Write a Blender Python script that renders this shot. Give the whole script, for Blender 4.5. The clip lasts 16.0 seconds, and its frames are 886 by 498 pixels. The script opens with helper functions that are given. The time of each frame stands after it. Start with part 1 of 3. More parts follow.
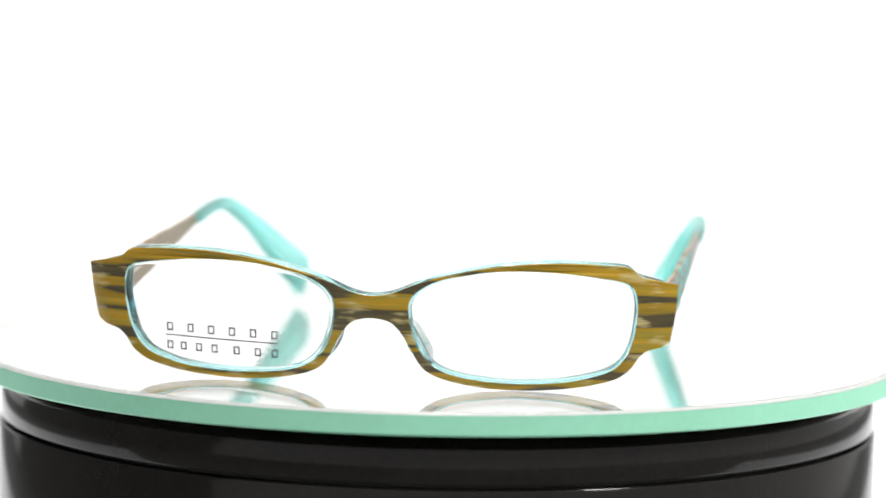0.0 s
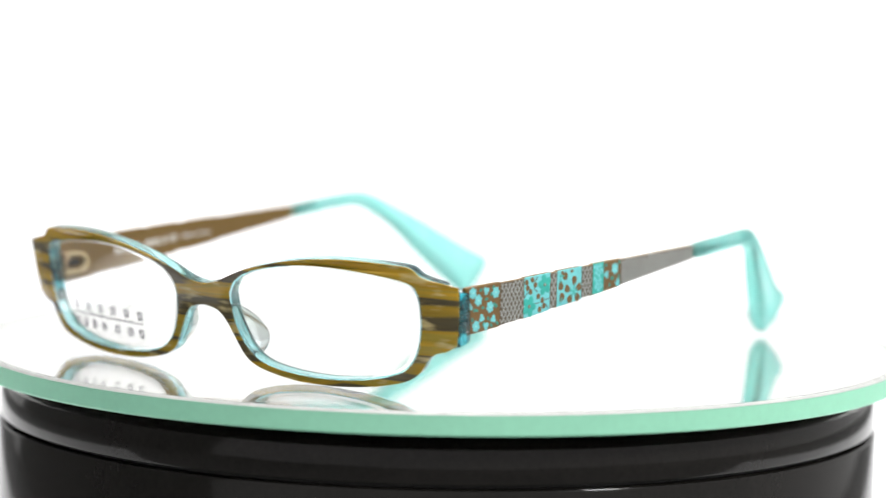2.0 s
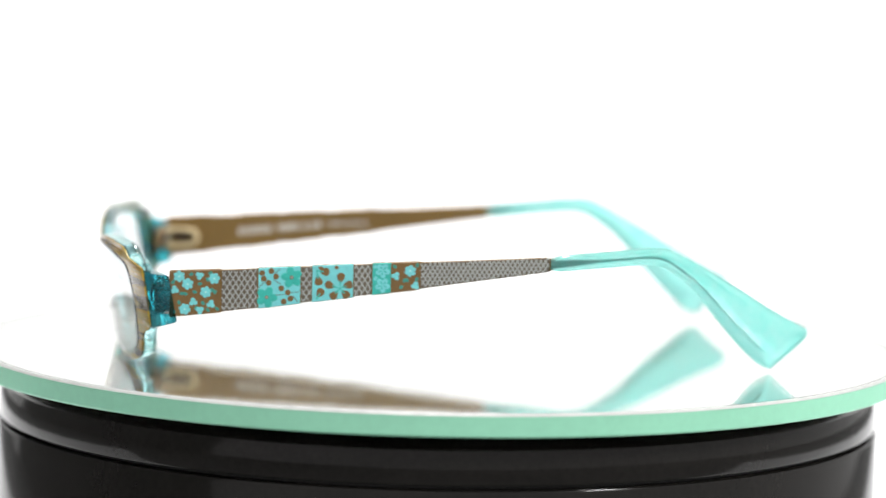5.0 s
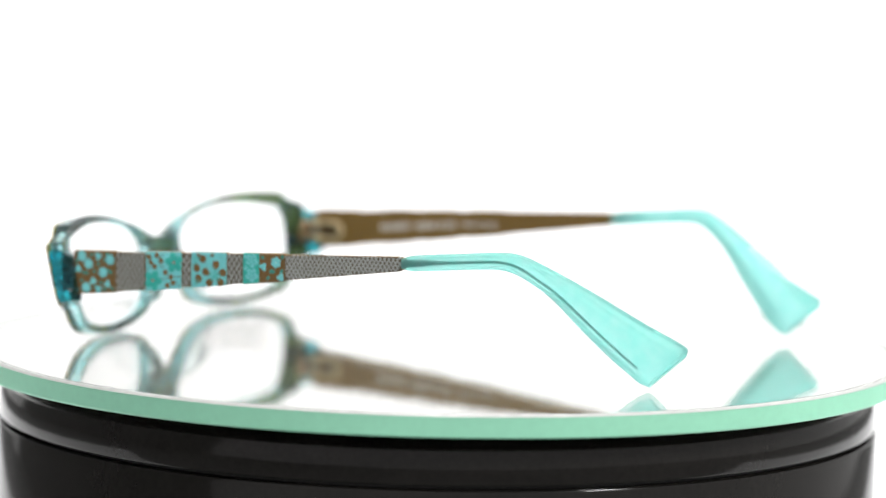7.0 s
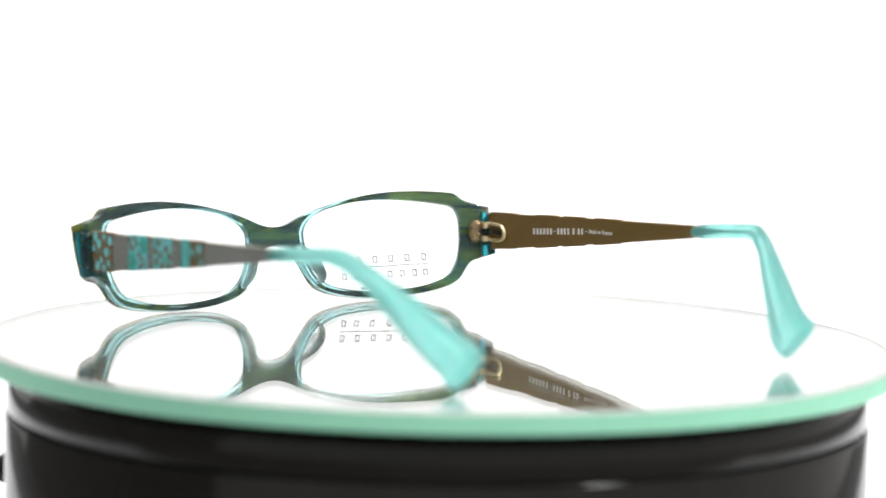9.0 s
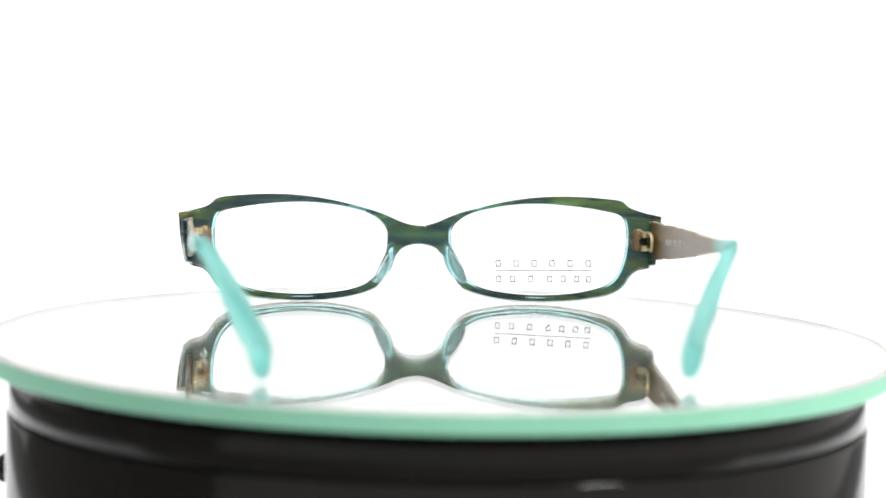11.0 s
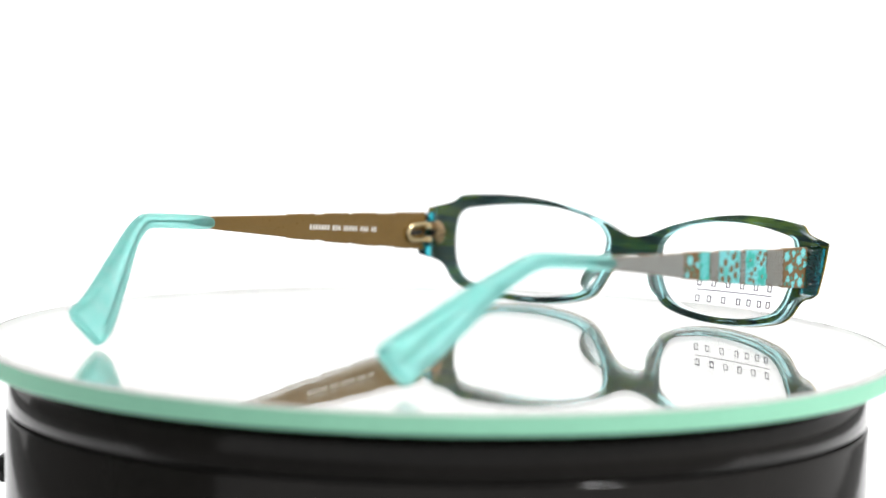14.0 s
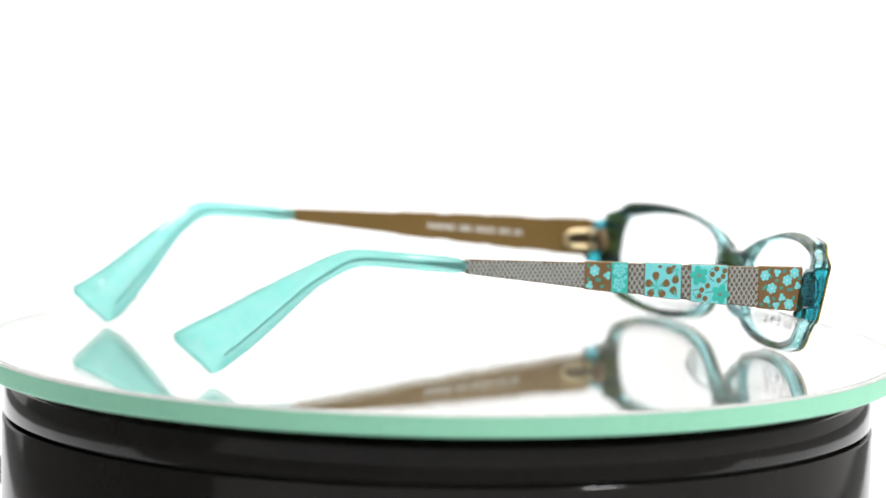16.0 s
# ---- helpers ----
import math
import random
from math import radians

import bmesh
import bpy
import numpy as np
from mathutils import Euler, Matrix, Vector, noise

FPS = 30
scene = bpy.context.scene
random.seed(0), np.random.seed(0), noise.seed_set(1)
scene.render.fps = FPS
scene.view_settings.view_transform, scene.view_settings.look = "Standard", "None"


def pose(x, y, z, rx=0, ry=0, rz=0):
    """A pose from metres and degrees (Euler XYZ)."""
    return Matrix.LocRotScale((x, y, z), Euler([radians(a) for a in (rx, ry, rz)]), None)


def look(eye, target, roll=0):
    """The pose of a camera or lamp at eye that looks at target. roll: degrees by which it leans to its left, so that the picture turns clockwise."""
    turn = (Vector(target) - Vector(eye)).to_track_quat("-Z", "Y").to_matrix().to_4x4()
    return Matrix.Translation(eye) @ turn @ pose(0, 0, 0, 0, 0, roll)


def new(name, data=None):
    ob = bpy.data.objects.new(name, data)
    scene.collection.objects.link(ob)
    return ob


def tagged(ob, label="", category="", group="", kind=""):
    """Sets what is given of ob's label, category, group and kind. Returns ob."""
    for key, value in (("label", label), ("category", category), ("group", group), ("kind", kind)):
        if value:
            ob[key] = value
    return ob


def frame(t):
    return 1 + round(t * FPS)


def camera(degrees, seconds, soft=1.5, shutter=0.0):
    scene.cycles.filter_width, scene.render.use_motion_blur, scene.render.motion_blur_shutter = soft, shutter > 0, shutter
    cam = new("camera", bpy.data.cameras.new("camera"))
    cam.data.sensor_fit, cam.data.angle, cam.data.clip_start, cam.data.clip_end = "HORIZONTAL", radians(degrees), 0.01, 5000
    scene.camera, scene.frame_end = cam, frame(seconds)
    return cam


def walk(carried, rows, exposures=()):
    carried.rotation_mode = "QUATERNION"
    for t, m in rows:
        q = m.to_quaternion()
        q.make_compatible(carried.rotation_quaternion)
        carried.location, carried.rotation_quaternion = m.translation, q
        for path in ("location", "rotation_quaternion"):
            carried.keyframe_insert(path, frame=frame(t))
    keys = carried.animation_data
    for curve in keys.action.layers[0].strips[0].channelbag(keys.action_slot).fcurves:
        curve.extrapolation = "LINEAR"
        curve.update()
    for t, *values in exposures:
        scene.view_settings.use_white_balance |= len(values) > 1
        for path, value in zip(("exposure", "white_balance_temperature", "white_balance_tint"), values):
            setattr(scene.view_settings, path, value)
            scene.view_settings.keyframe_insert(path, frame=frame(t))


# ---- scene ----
# A pair of spectacles on a mirror turntable before a white studio backdrop.
MM = 0.001
SECONDS = 16.0

# ---- camera ----
cam = camera(16.835, SECONDS, soft=1.5, shutter=0.5)
EYE = Vector((0.0, -0.7456, 0.1005))
GAZE = Vector((0.00085, 0.99473, -0.10255)).normalized()
TILT = 1.16
# the lens breathes a little as it refocuses: a few millimetres of travel
BREATH = [(0.0, 0.002), (4.2, 0.003), (6.5, 0.004), (7.2, 0.003), (8.0, -0.005), (9.0, -0.009),
          (12.0, -0.010), (15.0, -0.009), (15.5, -0.007), (16.0, -0.003)]
walk(cam, [(t, look(EYE + GAZE * s, EYE + GAZE * (s + 1.0), TILT)) for t, s in BREATH])

# the camera refocuses twice: depth of the sharp plane behind the turntable's axis
FOCUS = [(0.0, -0.078), (7.6, -0.078), (8.0, 0.065), (9.2, 0.065), (11.3, 0.060), (12.5, 0.048), (14.0, 0.028), (15.2, 0.018), (15.6, -0.012), (16.0, -0.040)]
focus_point = new("focus_point")
cam.data.dof.use_dof = True
cam.data.dof.focus_object = focus_point
cam.data.dof.aperture_fstop = 8.5

# ---- light ----
world = bpy.data.worlds.new("studio")
scene.world = world
world.use_nodes = True
world.node_tree.nodes["Background"].inputs["Color"].default_value = (1.0, 0.995, 0.985, 1)
world.node_tree.nodes["Background"].inputs["Strength"].default_value = 0.86
scene.view_settings.exposure = 0.0


def softbox(name, at, target, w, h, watts):
    lamp = bpy.data.lights.new(name, "AREA")
    lamp.shape, lamp.size, lamp.size_y, lamp.energy = "RECTANGLE", w, h, watts
    ob = new(name, lamp)
    ob.matrix_world = look(at, target)
    return ob


softbox("softbox_top", (0.0, 0.05, 1.1), (0, 0, 0), 0.08, 0.08, 11)
softbox("softbox_side", (0.75, -0.75, 0.75), (0, 0, 0.02), 0.16, 0.2, 9)


# ---- materials ----
class Mat:
    """A small helper that strings nodes together."""

    def __init__(self, name):
        self.m = bpy.data.materials.new(name)
        self.m.use_nodes = True
        self.t = self.m.node_tree
        self.b = self.t.nodes["Principled BSDF"]

    def node(self, kind, **sockets):
        n = self.t.nodes.new(kind)
        for k, v in sockets.items():
            n.inputs[k.replace("_", " ")].default_value = v
        return n

    def link(self, a, b):
        self.t.links.new(a, b)

    def set(self, **sockets):
        for k, v in sockets.items():
            self.b.inputs[k.replace("_", " ")].default_value = v
        return self

    def coords(self, scale, loc=(0, 0, 0)):
        c = self.node("ShaderNodeTexCoord")
        m = self.node("ShaderNodeMapping", Scale=scale, Location=loc)
        self.link(c.outputs["Object"], m.inputs["Vector"])
        return m.outputs["Vector"]

    def noise(self, scale, detail=2.0, rough=0.5, loc=(0, 0, 0)):
        n = self.node("ShaderNodeTexNoise", Scale=1.0, Detail=detail, Roughness=rough)
        self.link(self.coords(scale, loc), n.inputs["Vector"])
        return n.outputs["Fac"]

    def ramp(self, fac, stops, mode="LINEAR"):
        r = self.node("ShaderNodeValToRGB")
        r.color_ramp.interpolation = mode
        e = r.color_ramp.elements
        while len(e) < len(stops):
            e.new(0.5)
        for el, (pos, col) in zip(e, stops):
            el.position, el.color = pos, (*col, 1)
        self.link(fac, r.inputs["Fac"])
        return r.outputs["Color"]

    def mix(self, fac, a, b, how="MIX"):
        n = self.node("ShaderNodeMix")
        n.data_type, n.blend_type = "RGBA", how
        for v, s in ((fac, n.inputs[0]), (a, n.inputs[6]), (b, n.inputs[7])):
            if hasattr(v, "is_output"):
                self.link(v, s)
            else:
                s.default_value = v if isinstance(v, float) else (*v, 1)
        return n.outputs[2]

    def bump(self, height, strength, distance):
        n = self.node("ShaderNodeBump", Strength=strength, Distance=distance)
        self.link(height, n.inputs["Height"])
        self.link(n.outputs["Normal"], self.b.inputs["Normal"])
        return self

    def speckle(self, col, amount, scale, rough=None):
        """A base colour with fine and broad variation."""
        f = self.noise((scale, scale, scale), 4.0, 0.6)
        g = self.noise((scale * 0.13,) * 3, 2.0)
        lo = tuple(c * (1 - amount) for c in col)
        hi = tuple(min(1, c * (1 + amount)) for c in col)
        a = self.ramp(f, [(0.3, lo), (0.7, hi)])
        c = self.mix(0.35, a, self.ramp(g, [(0.35, lo), (0.65, hi)]))
        self.link(c, self.b.inputs["Base Color"])
        if rough:
            r = self.ramp(f, [(0.3, (rough[0],) * 3), (0.7, (rough[1],) * 3)])
            self.link(r, self.b.inputs["Roughness"])
        return self


def striped_acetate():
    m = Mat("striped_acetate").set(Roughness=0.12, IOR=1.45)
    band = m.noise((27, 4, 350), 1.0, 0.5, (0.3, 0, 1.7))
    fine = m.noise((45, 10, 900), 3.0, 0.6)
    # the sheet is cut so that a broad gold vein runs along the brow
    height = m.node("ShaderNodeSeparateXYZ")
    m.link(m.coords((1, 1, 1)), height.inputs[0])
    vein = m.node("ShaderNodeMapRange")
    for k, v in ((1, 0.0250), (2, 0.0272), (3, 0.0), (4, 0.13)):
        vein.inputs[k].default_value = v
    m.link(height.outputs["Z"], vein.inputs[0])
    both = m.node("ShaderNodeMath")
    m.link(band, both.inputs[0])
    m.link(vein.outputs[0], both.inputs[1])
    band = both.outputs[0]
    stripes = m.ramp(band, [(0.34, (0.13, 0.10, 0.040)), (0.42, (0.080, 0.066, 0.036)), (0.464, (0.10, 0.080, 0.038)), (0.490, (0.29, 0.20, 0.026)),
                            (0.55, (0.45, 0.26, 0.018)), (0.60, (0.34, 0.26, 0.036)), (0.66, (0.49, 0.30, 0.024))])
    streak = m.ramp(fine, [(0.35, (0.66, 0.66, 0.62)), (0.65, (1.2, 1.18, 1.1))])
    col = m.mix(0.45, stripes, streak, "MULTIPLY")
    pearl = m.noise((120, 20, 520), 2.0, 0.5, (4.1, 0, 0.6))
    mask = m.ramp(pearl, [(0.58, (0, 0, 0)), (0.72, (0.8, 0.8, 0.8))])
    col = m.mix(mask, col, (0.62, 0.50, 0.22))
    m.link(col, m.b.inputs["Base Color"])
    return m.m


def green_acetate():
    """The dark green streaked ply behind the gold stripes."""
    m = Mat("green_acetate").set(Roughness=0.25, IOR=1.40)
    band = m.noise((27, 4, 420), 2.0, 0.5, (1.9, 0, 0.4))
    fine = m.noise((60, 10, 900), 3.0, 0.6)
    col = m.ramp(band, [(0.36, (0.010, 0.018, 0.016)), (0.44, (0.024, 0.032, 0.016)), (0.485, (0.15, 0.155, 0.014)), (0.52, (0.016, 0.026, 0.016)), (0.57, (0.22, 0.23, 0.03)), (0.62, (0.04, 0.05, 0.02))])
    streak = m.ramp(fine, [(0.35, (0.66, 0.70, 0.70)), (0.65, (1.2, 1.2, 1.1))])
    m.link(m.mix(0.5, col, streak, "MULTIPLY"), m.b.inputs["Base Color"])
    return m.m


def clear(name, col, ior, rough):
    m = Mat(name).set(Base_Color=(*col, 1), Roughness=rough, IOR=ior)
    m.b.inputs["Transmission Weight"].default_value = 1.0
    return m


def milky(m, fac_noise, lo, hi, share):
    """Mixes a share of light scattered straight through into a clear plastic."""
    glow = m.node("ShaderNodeBsdfTranslucent")
    m.link(m.ramp(fac_noise, [(0.3, lo), (0.7, hi)]), glow.inputs["Color"])
    both = m.node("ShaderNodeMixShader", Fac=share)
    m.link(m.b.outputs["BSDF"], both.inputs[1])
    m.link(glow.outputs["BSDF"], both.inputs[2])
    m.link(both.outputs["Shader"], m.t.nodes["Material Output"].inputs["Surface"])


def turquoise_acetate():
    m = clear("turquoise_acetate", (0.42, 0.86, 0.90), 1.46, 0.01)
    f = m.noise((300, 300, 300), 2.0)
    m.link(m.ramp(f, [(0.3, (0.44, 0.93, 0.96)), (0.7, (0.66, 0.97, 0.98))]), m.b.inputs["Base Color"])
    milky(m, f, (0.34, 0.94, 0.97), (0.50, 0.98, 0.99), 0.04)
    return m.m


def depth_tint_acetate():
    # same acetate as TURQ; light lost over its depth is put into the colour
    m = clear("depth_tinted_turquoise_acetate", (0.02, 0.32, 0.35), 1.49, 0.04)
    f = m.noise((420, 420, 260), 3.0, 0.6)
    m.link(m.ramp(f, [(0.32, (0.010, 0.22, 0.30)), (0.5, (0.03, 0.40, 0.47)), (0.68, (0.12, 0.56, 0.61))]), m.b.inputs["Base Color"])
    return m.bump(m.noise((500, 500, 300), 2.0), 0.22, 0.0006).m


def tip_acetate():
    """Milky translucent plastic: part clear, part scattering light through."""
    m = Mat("tip_acetate").set(Roughness=0.06, IOR=1.42)
    m.b.inputs["Transmission Weight"].default_value = 0.90
    f = m.noise((260, 260, 260), 3.0)
    m.link(m.ramp(f, [(0.3, (0.45, 0.98, 0.93)), (0.7, (0.57, 0.99, 0.95))]), m.b.inputs["Base Color"])
    milky(m, f, (0.46, 1.0, 0.93), (0.60, 1.0, 0.96), 0.36)
    return m.m


def paint(name, col, amount=0.12, scale=900, rough=(0.32, 0.45), metal=0.0):
    m = Mat(name).speckle(col, amount, scale, rough)
    m.b.inputs["Metallic"].default_value = metal
    return m.m


STRIPED = striped_acetate()
PLY = green_acetate()
TURQ = turquoise_acetate()
DEPTH_TINT = depth_tint_acetate()
TIP = tip_acetate()
LENS = clear("demo_lens", (0.995, 0.998, 1.0), 1.5, 0.0).m


def pad_acetate():
    m = clear("clear_nose_pad", (0.90, 0.975, 0.98), 1.42, 0.03)
    f = m.noise((300, 300, 300), 2.0)
    milky(m, f, (0.86, 0.88, 0.88), (0.92, 0.94, 0.94), 0.05)
    return m.m


PAD = pad_acetate()
PRINT = paint("violet_print", (0.06, 0.045, 0.085))
BROWN = paint("brown_lacquer", (0.185, 0.108, 0.026), 0.06, 1400, (0.27, 0.31), 0.12)
BROWN_PANEL = paint("brown_enamel", (0.18, 0.098, 0.030), 0.14, 1200)
LATTICE_BASE = paint("grey_brown_enamel", (0.125, 0.098, 0.068), 0.14, 1200)
GREY = paint("grey_lattice_enamel", (0.42, 0.44, 0.42), 0.10, 1500, (0.28, 0.40), 0.3)
CYAN = paint("pale_cyan_enamel", (0.175, 0.61, 0.63), 0.10, 1100)
PALE = paint("pale_enamel_pip", (0.42, 0.76, 0.74), 0.08, 1100)
TEAL_DULL = paint("dull_teal_enamel", (0.045, 0.27, 0.21), 0.14, 1100)
TEAL = paint("teal_enamel", (0.035, 0.44, 0.37), 0.14, 1100)
WHITE_PRINT = paint("white_print", (0.80, 0.78, 0.74), 0.05)
BRASS = paint("hinge_brass", (0.70, 0.57, 0.34), 0.15, 1500, (0.30, 0.45), 0.8)
DISH = paint("hinge_dish_metal", (0.26, 0.18, 0.10), 0.25, 900, (0.22, 0.38), 0.75)
CORE = paint("core_wire_metal", (0.075, 0.11, 0.105), 0.2, 1500, (0.25, 0.4), 0.3)
STEEL = paint("steel_core", (0.42, 0.45, 0.45), 0.12, 1500, (0.2, 0.35), 1.0)
MIRROR = Mat("mirror_silver").set(Base_Color=(0.955, 0.965, 0.945, 1), Metallic=1.0, Roughness=0.0).m


def dusty_hazed_glass():
    """Clear glass under a thin, uneven film of dust, which also veils the reflections."""
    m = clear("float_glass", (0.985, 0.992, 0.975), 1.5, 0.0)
    # warm diffuse film, its share set to put a pale haze over dark reflections
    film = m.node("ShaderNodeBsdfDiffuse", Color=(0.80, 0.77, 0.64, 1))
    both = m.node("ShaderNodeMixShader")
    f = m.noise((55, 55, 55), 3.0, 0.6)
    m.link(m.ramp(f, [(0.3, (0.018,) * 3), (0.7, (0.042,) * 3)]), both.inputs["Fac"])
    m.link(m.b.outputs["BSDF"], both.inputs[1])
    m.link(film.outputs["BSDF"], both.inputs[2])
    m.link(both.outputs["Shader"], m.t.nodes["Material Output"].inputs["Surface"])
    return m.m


GLASS = dusty_hazed_glass()
EDGE = Mat("ground_glass_edge").speckle((0.30, 0.68, 0.48), 0.05, 500, (0.35, 0.5)).m

BEVEL = Mat("polished_bevel").speckle((0.46, 0.47, 0.45), 0.12, 300, (0.15, 0.3)).m


def black_plastic():
    m = Mat("black_plastic").speckle((0.010, 0.009, 0.008), 0.25, 700, (0.08, 0.14))
    m.b.inputs["IOR"].default_value = 1.29
    return m.bump(m.noise((90, 90, 90), 3.0), 0.06, 0.001).m


BLACK = black_plastic()
RUBBER = Mat("black_gap").speckle((0.010, 0.010, 0.010), 0.3, 900, (0.6, 0.8)).m
PAPER = Mat("grey_table_cover").speckle((0.16, 0.16, 0.16), 0.08, 40, (0.75, 0.9)).m

WALL = Mat("dark_grey_wall").speckle((0.18, 0.18, 0.18), 0.08, 30, (0.7, 0.9)).m


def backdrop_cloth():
    """White backdrop cloth with a faint added glow of its own."""
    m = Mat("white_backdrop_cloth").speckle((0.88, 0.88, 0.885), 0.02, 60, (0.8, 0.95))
    # emission added to keep the white bright; the cloth is no lamp
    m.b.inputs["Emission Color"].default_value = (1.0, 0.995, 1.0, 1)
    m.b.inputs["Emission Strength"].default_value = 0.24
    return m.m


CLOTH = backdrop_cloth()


# ---- mesh helpers ----
def mesh_from(name, bm, material, smooth=35):
    bmesh.ops.recalc_face_normals(bm, faces=bm.faces)
    me = bpy.data.meshes.new(name)
    bm.to_mesh(me)
    bm.free()
    me.materials.append(material)
    if smooth:
        for p in me.polygons:
            p.use_smooth = True
        me.set_sharp_from_angle(angle=radians(smooth))
    return me


def part(name, bm, material, parent, label="", smooth=35):
    me = bm if isinstance(bm, bpy.types.Mesh) else mesh_from(name, bm, material, smooth)
    ob = new(name, me)
    ob.parent = parent
    return tagged(ob, label)


def empty(name, label, category):
    return tagged(new(name), label, category)


def loft(rings, closed=True):
    """A skin over rings of points; each ring is a closed loop, the ends are capped."""
    bm = bmesh.new()
    rows = [[bm.verts.new(p) for p in r] for r in rings]
    n = len(rows[0])
    for a, b in zip(rows, rows[1:]):
        for i in range(n):
            j = (i + 1) % n
            bm.faces.new((a[i], a[j], b[j], b[i]))
    if closed:
        bm.faces.new(rows[0])
        bm.faces.new(rows[-1][::-1])
    return bm


def lathe(profile, n=192):
    """A turned body from (radius, height) pairs."""
    rings = [[(r * math.cos(2 * math.pi * k / n), r * math.sin(2 * math.pi * k / n), z) for k in range(n)] for r, z in profile]
    return loft(rings)


def block(sx, sy, sz, bevel=0.0, segs=2, m=None):
    bm = bmesh.new()
    bmesh.ops.create_cube(bm, size=1.0)
    bmesh.ops.scale(bm, vec=(sx, sy, sz), verts=bm.verts)
    if bevel:
        bmesh.ops.bevel(bm, geom=bm.edges, offset=bevel, segments=segs, profile=0.5, affect="EDGES")
    if m:
        bmesh.ops.transform(bm, matrix=m, verts=bm.verts)
    return bm


def spline(points, per=6, closed=True, corners=()):
    """Catmull-Rom through control points; those in corners stay sharp."""
    out, n = [], len(points)
    P = [Vector(p) for p in points]
    for i in range(n if closed else n - 1):
        p1, p2 = P[i], P[(i + 1) % n]
        p0 = P[i - 1] if (closed or i) and i not in corners else p1 * 2 - p2
        p3 = P[(i + 2) % n] if (closed or i + 2 < n) and (i + 1) % n not in corners else p2 * 2 - p1
        for k in range(per):
            u = k / per
            out.append(0.5 * (2 * p1 + (p2 - p0) * u + (2 * p0 - 5 * p1 + 4 * p2 - p3) * u * u
                              + (3 * p1 - p0 - 3 * p2 + p3) * u ** 3))
    if not closed:
        out.append(P[-1])
    return out


def sheet(outlines, depth, bevel):
    """A flat plate with holes: filled outlines in x and z, of that depth (y from 0 to depth), with rounded rims. A plain mesh."""
    cu = bpy.data.curves.new("plate", "CURVE")
    cu.dimensions, cu.fill_mode = "2D", "BOTH"
    cu.extrude, cu.bevel_depth, cu.bevel_resolution = depth / 2 - bevel, bevel, 3
    cu.offset = -bevel
    for line in outlines:
        s = cu.splines.new("POLY")
        s.points.add(len(line) - 1)
        s.use_cyclic_u = True
        for p, v in zip(s.points, line):
            p.co = (v[0], v[1], 0, 1)
    ob = bpy.data.objects.new("plate", cu)
    scene.collection.objects.link(ob)
    dg = bpy.context.evaluated_depsgraph_get()
    dg.update()
    me = bpy.data.meshes.new_from_object(ob.evaluated_get(dg))
    bpy.data.objects.remove(ob)
    bpy.data.curves.remove(cu)
    bm = bmesh.new()
    bm.from_mesh(me)
    bpy.data.meshes.remove(me)
    for v in bm.verts:
        v.co = Vector((v.co.x, v.co.z + depth / 2, v.co.y))
    bmesh.ops.remove_doubles(bm, verts=bm.verts, dist=1e-4)
    return bm


# ---- setting ----
def build_backdrop():
    """A covered table and a faintly glowing white cloth that rises behind the turntable."""
    bm = bmesh.new()
    bmesh.ops.create_grid(bm, x_segments=4, y_segments=4, size=1.3)
    bmesh.ops.translate(bm, vec=(0, 0.1, -0.075), verts=bm.verts)
    table = new("table_top", mesh_from("table_top", bm, PAPER))
    tagged(table, "plain grey covered table under the turntable", "table", kind="structure")
    prof = [(-0.11, -0.0702), (0.40, -0.0702), (0.70, -0.065), (0.83, -0.045), (0.91, -0.01), (0.96, 0.06), (0.98, 0.16), (0.98, 1.3)]
    rings = []
    for y, z in prof:
        rings.append([(0.34 * (k - 12) / 12, y, z) for k in range(25)])
    bm = bmesh.new()
    rows = [[bm.verts.new(p) for p in r] for r in rings]
    for a, b in zip(rows, rows[1:]):
        for i in range(24):
            bm.faces.new((a[i], a[i + 1], b[i + 1], b[i]))
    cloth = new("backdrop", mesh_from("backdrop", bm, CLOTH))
    # dark wall out of view, added to keep light off the left side
    bm = block(0.02, 2.0, 1.5, 0.002, 1, Matrix.Translation((-1.31, 0.1, 0.675)))
    wall = new("shade_wall_west", mesh_from("shade_wall_west", bm, WALL))
    tagged(wall, "plain dark grey wall beside the table, unseen, added to shade the left", "wall", kind="structure")
    tagged(cloth, "plain bright white backdrop behind the turntable", "backdrop", kind="structure")


# ---- turntable ----
PLATE_R, PLATE_T = 115.6 * MM, 5.2 * MM


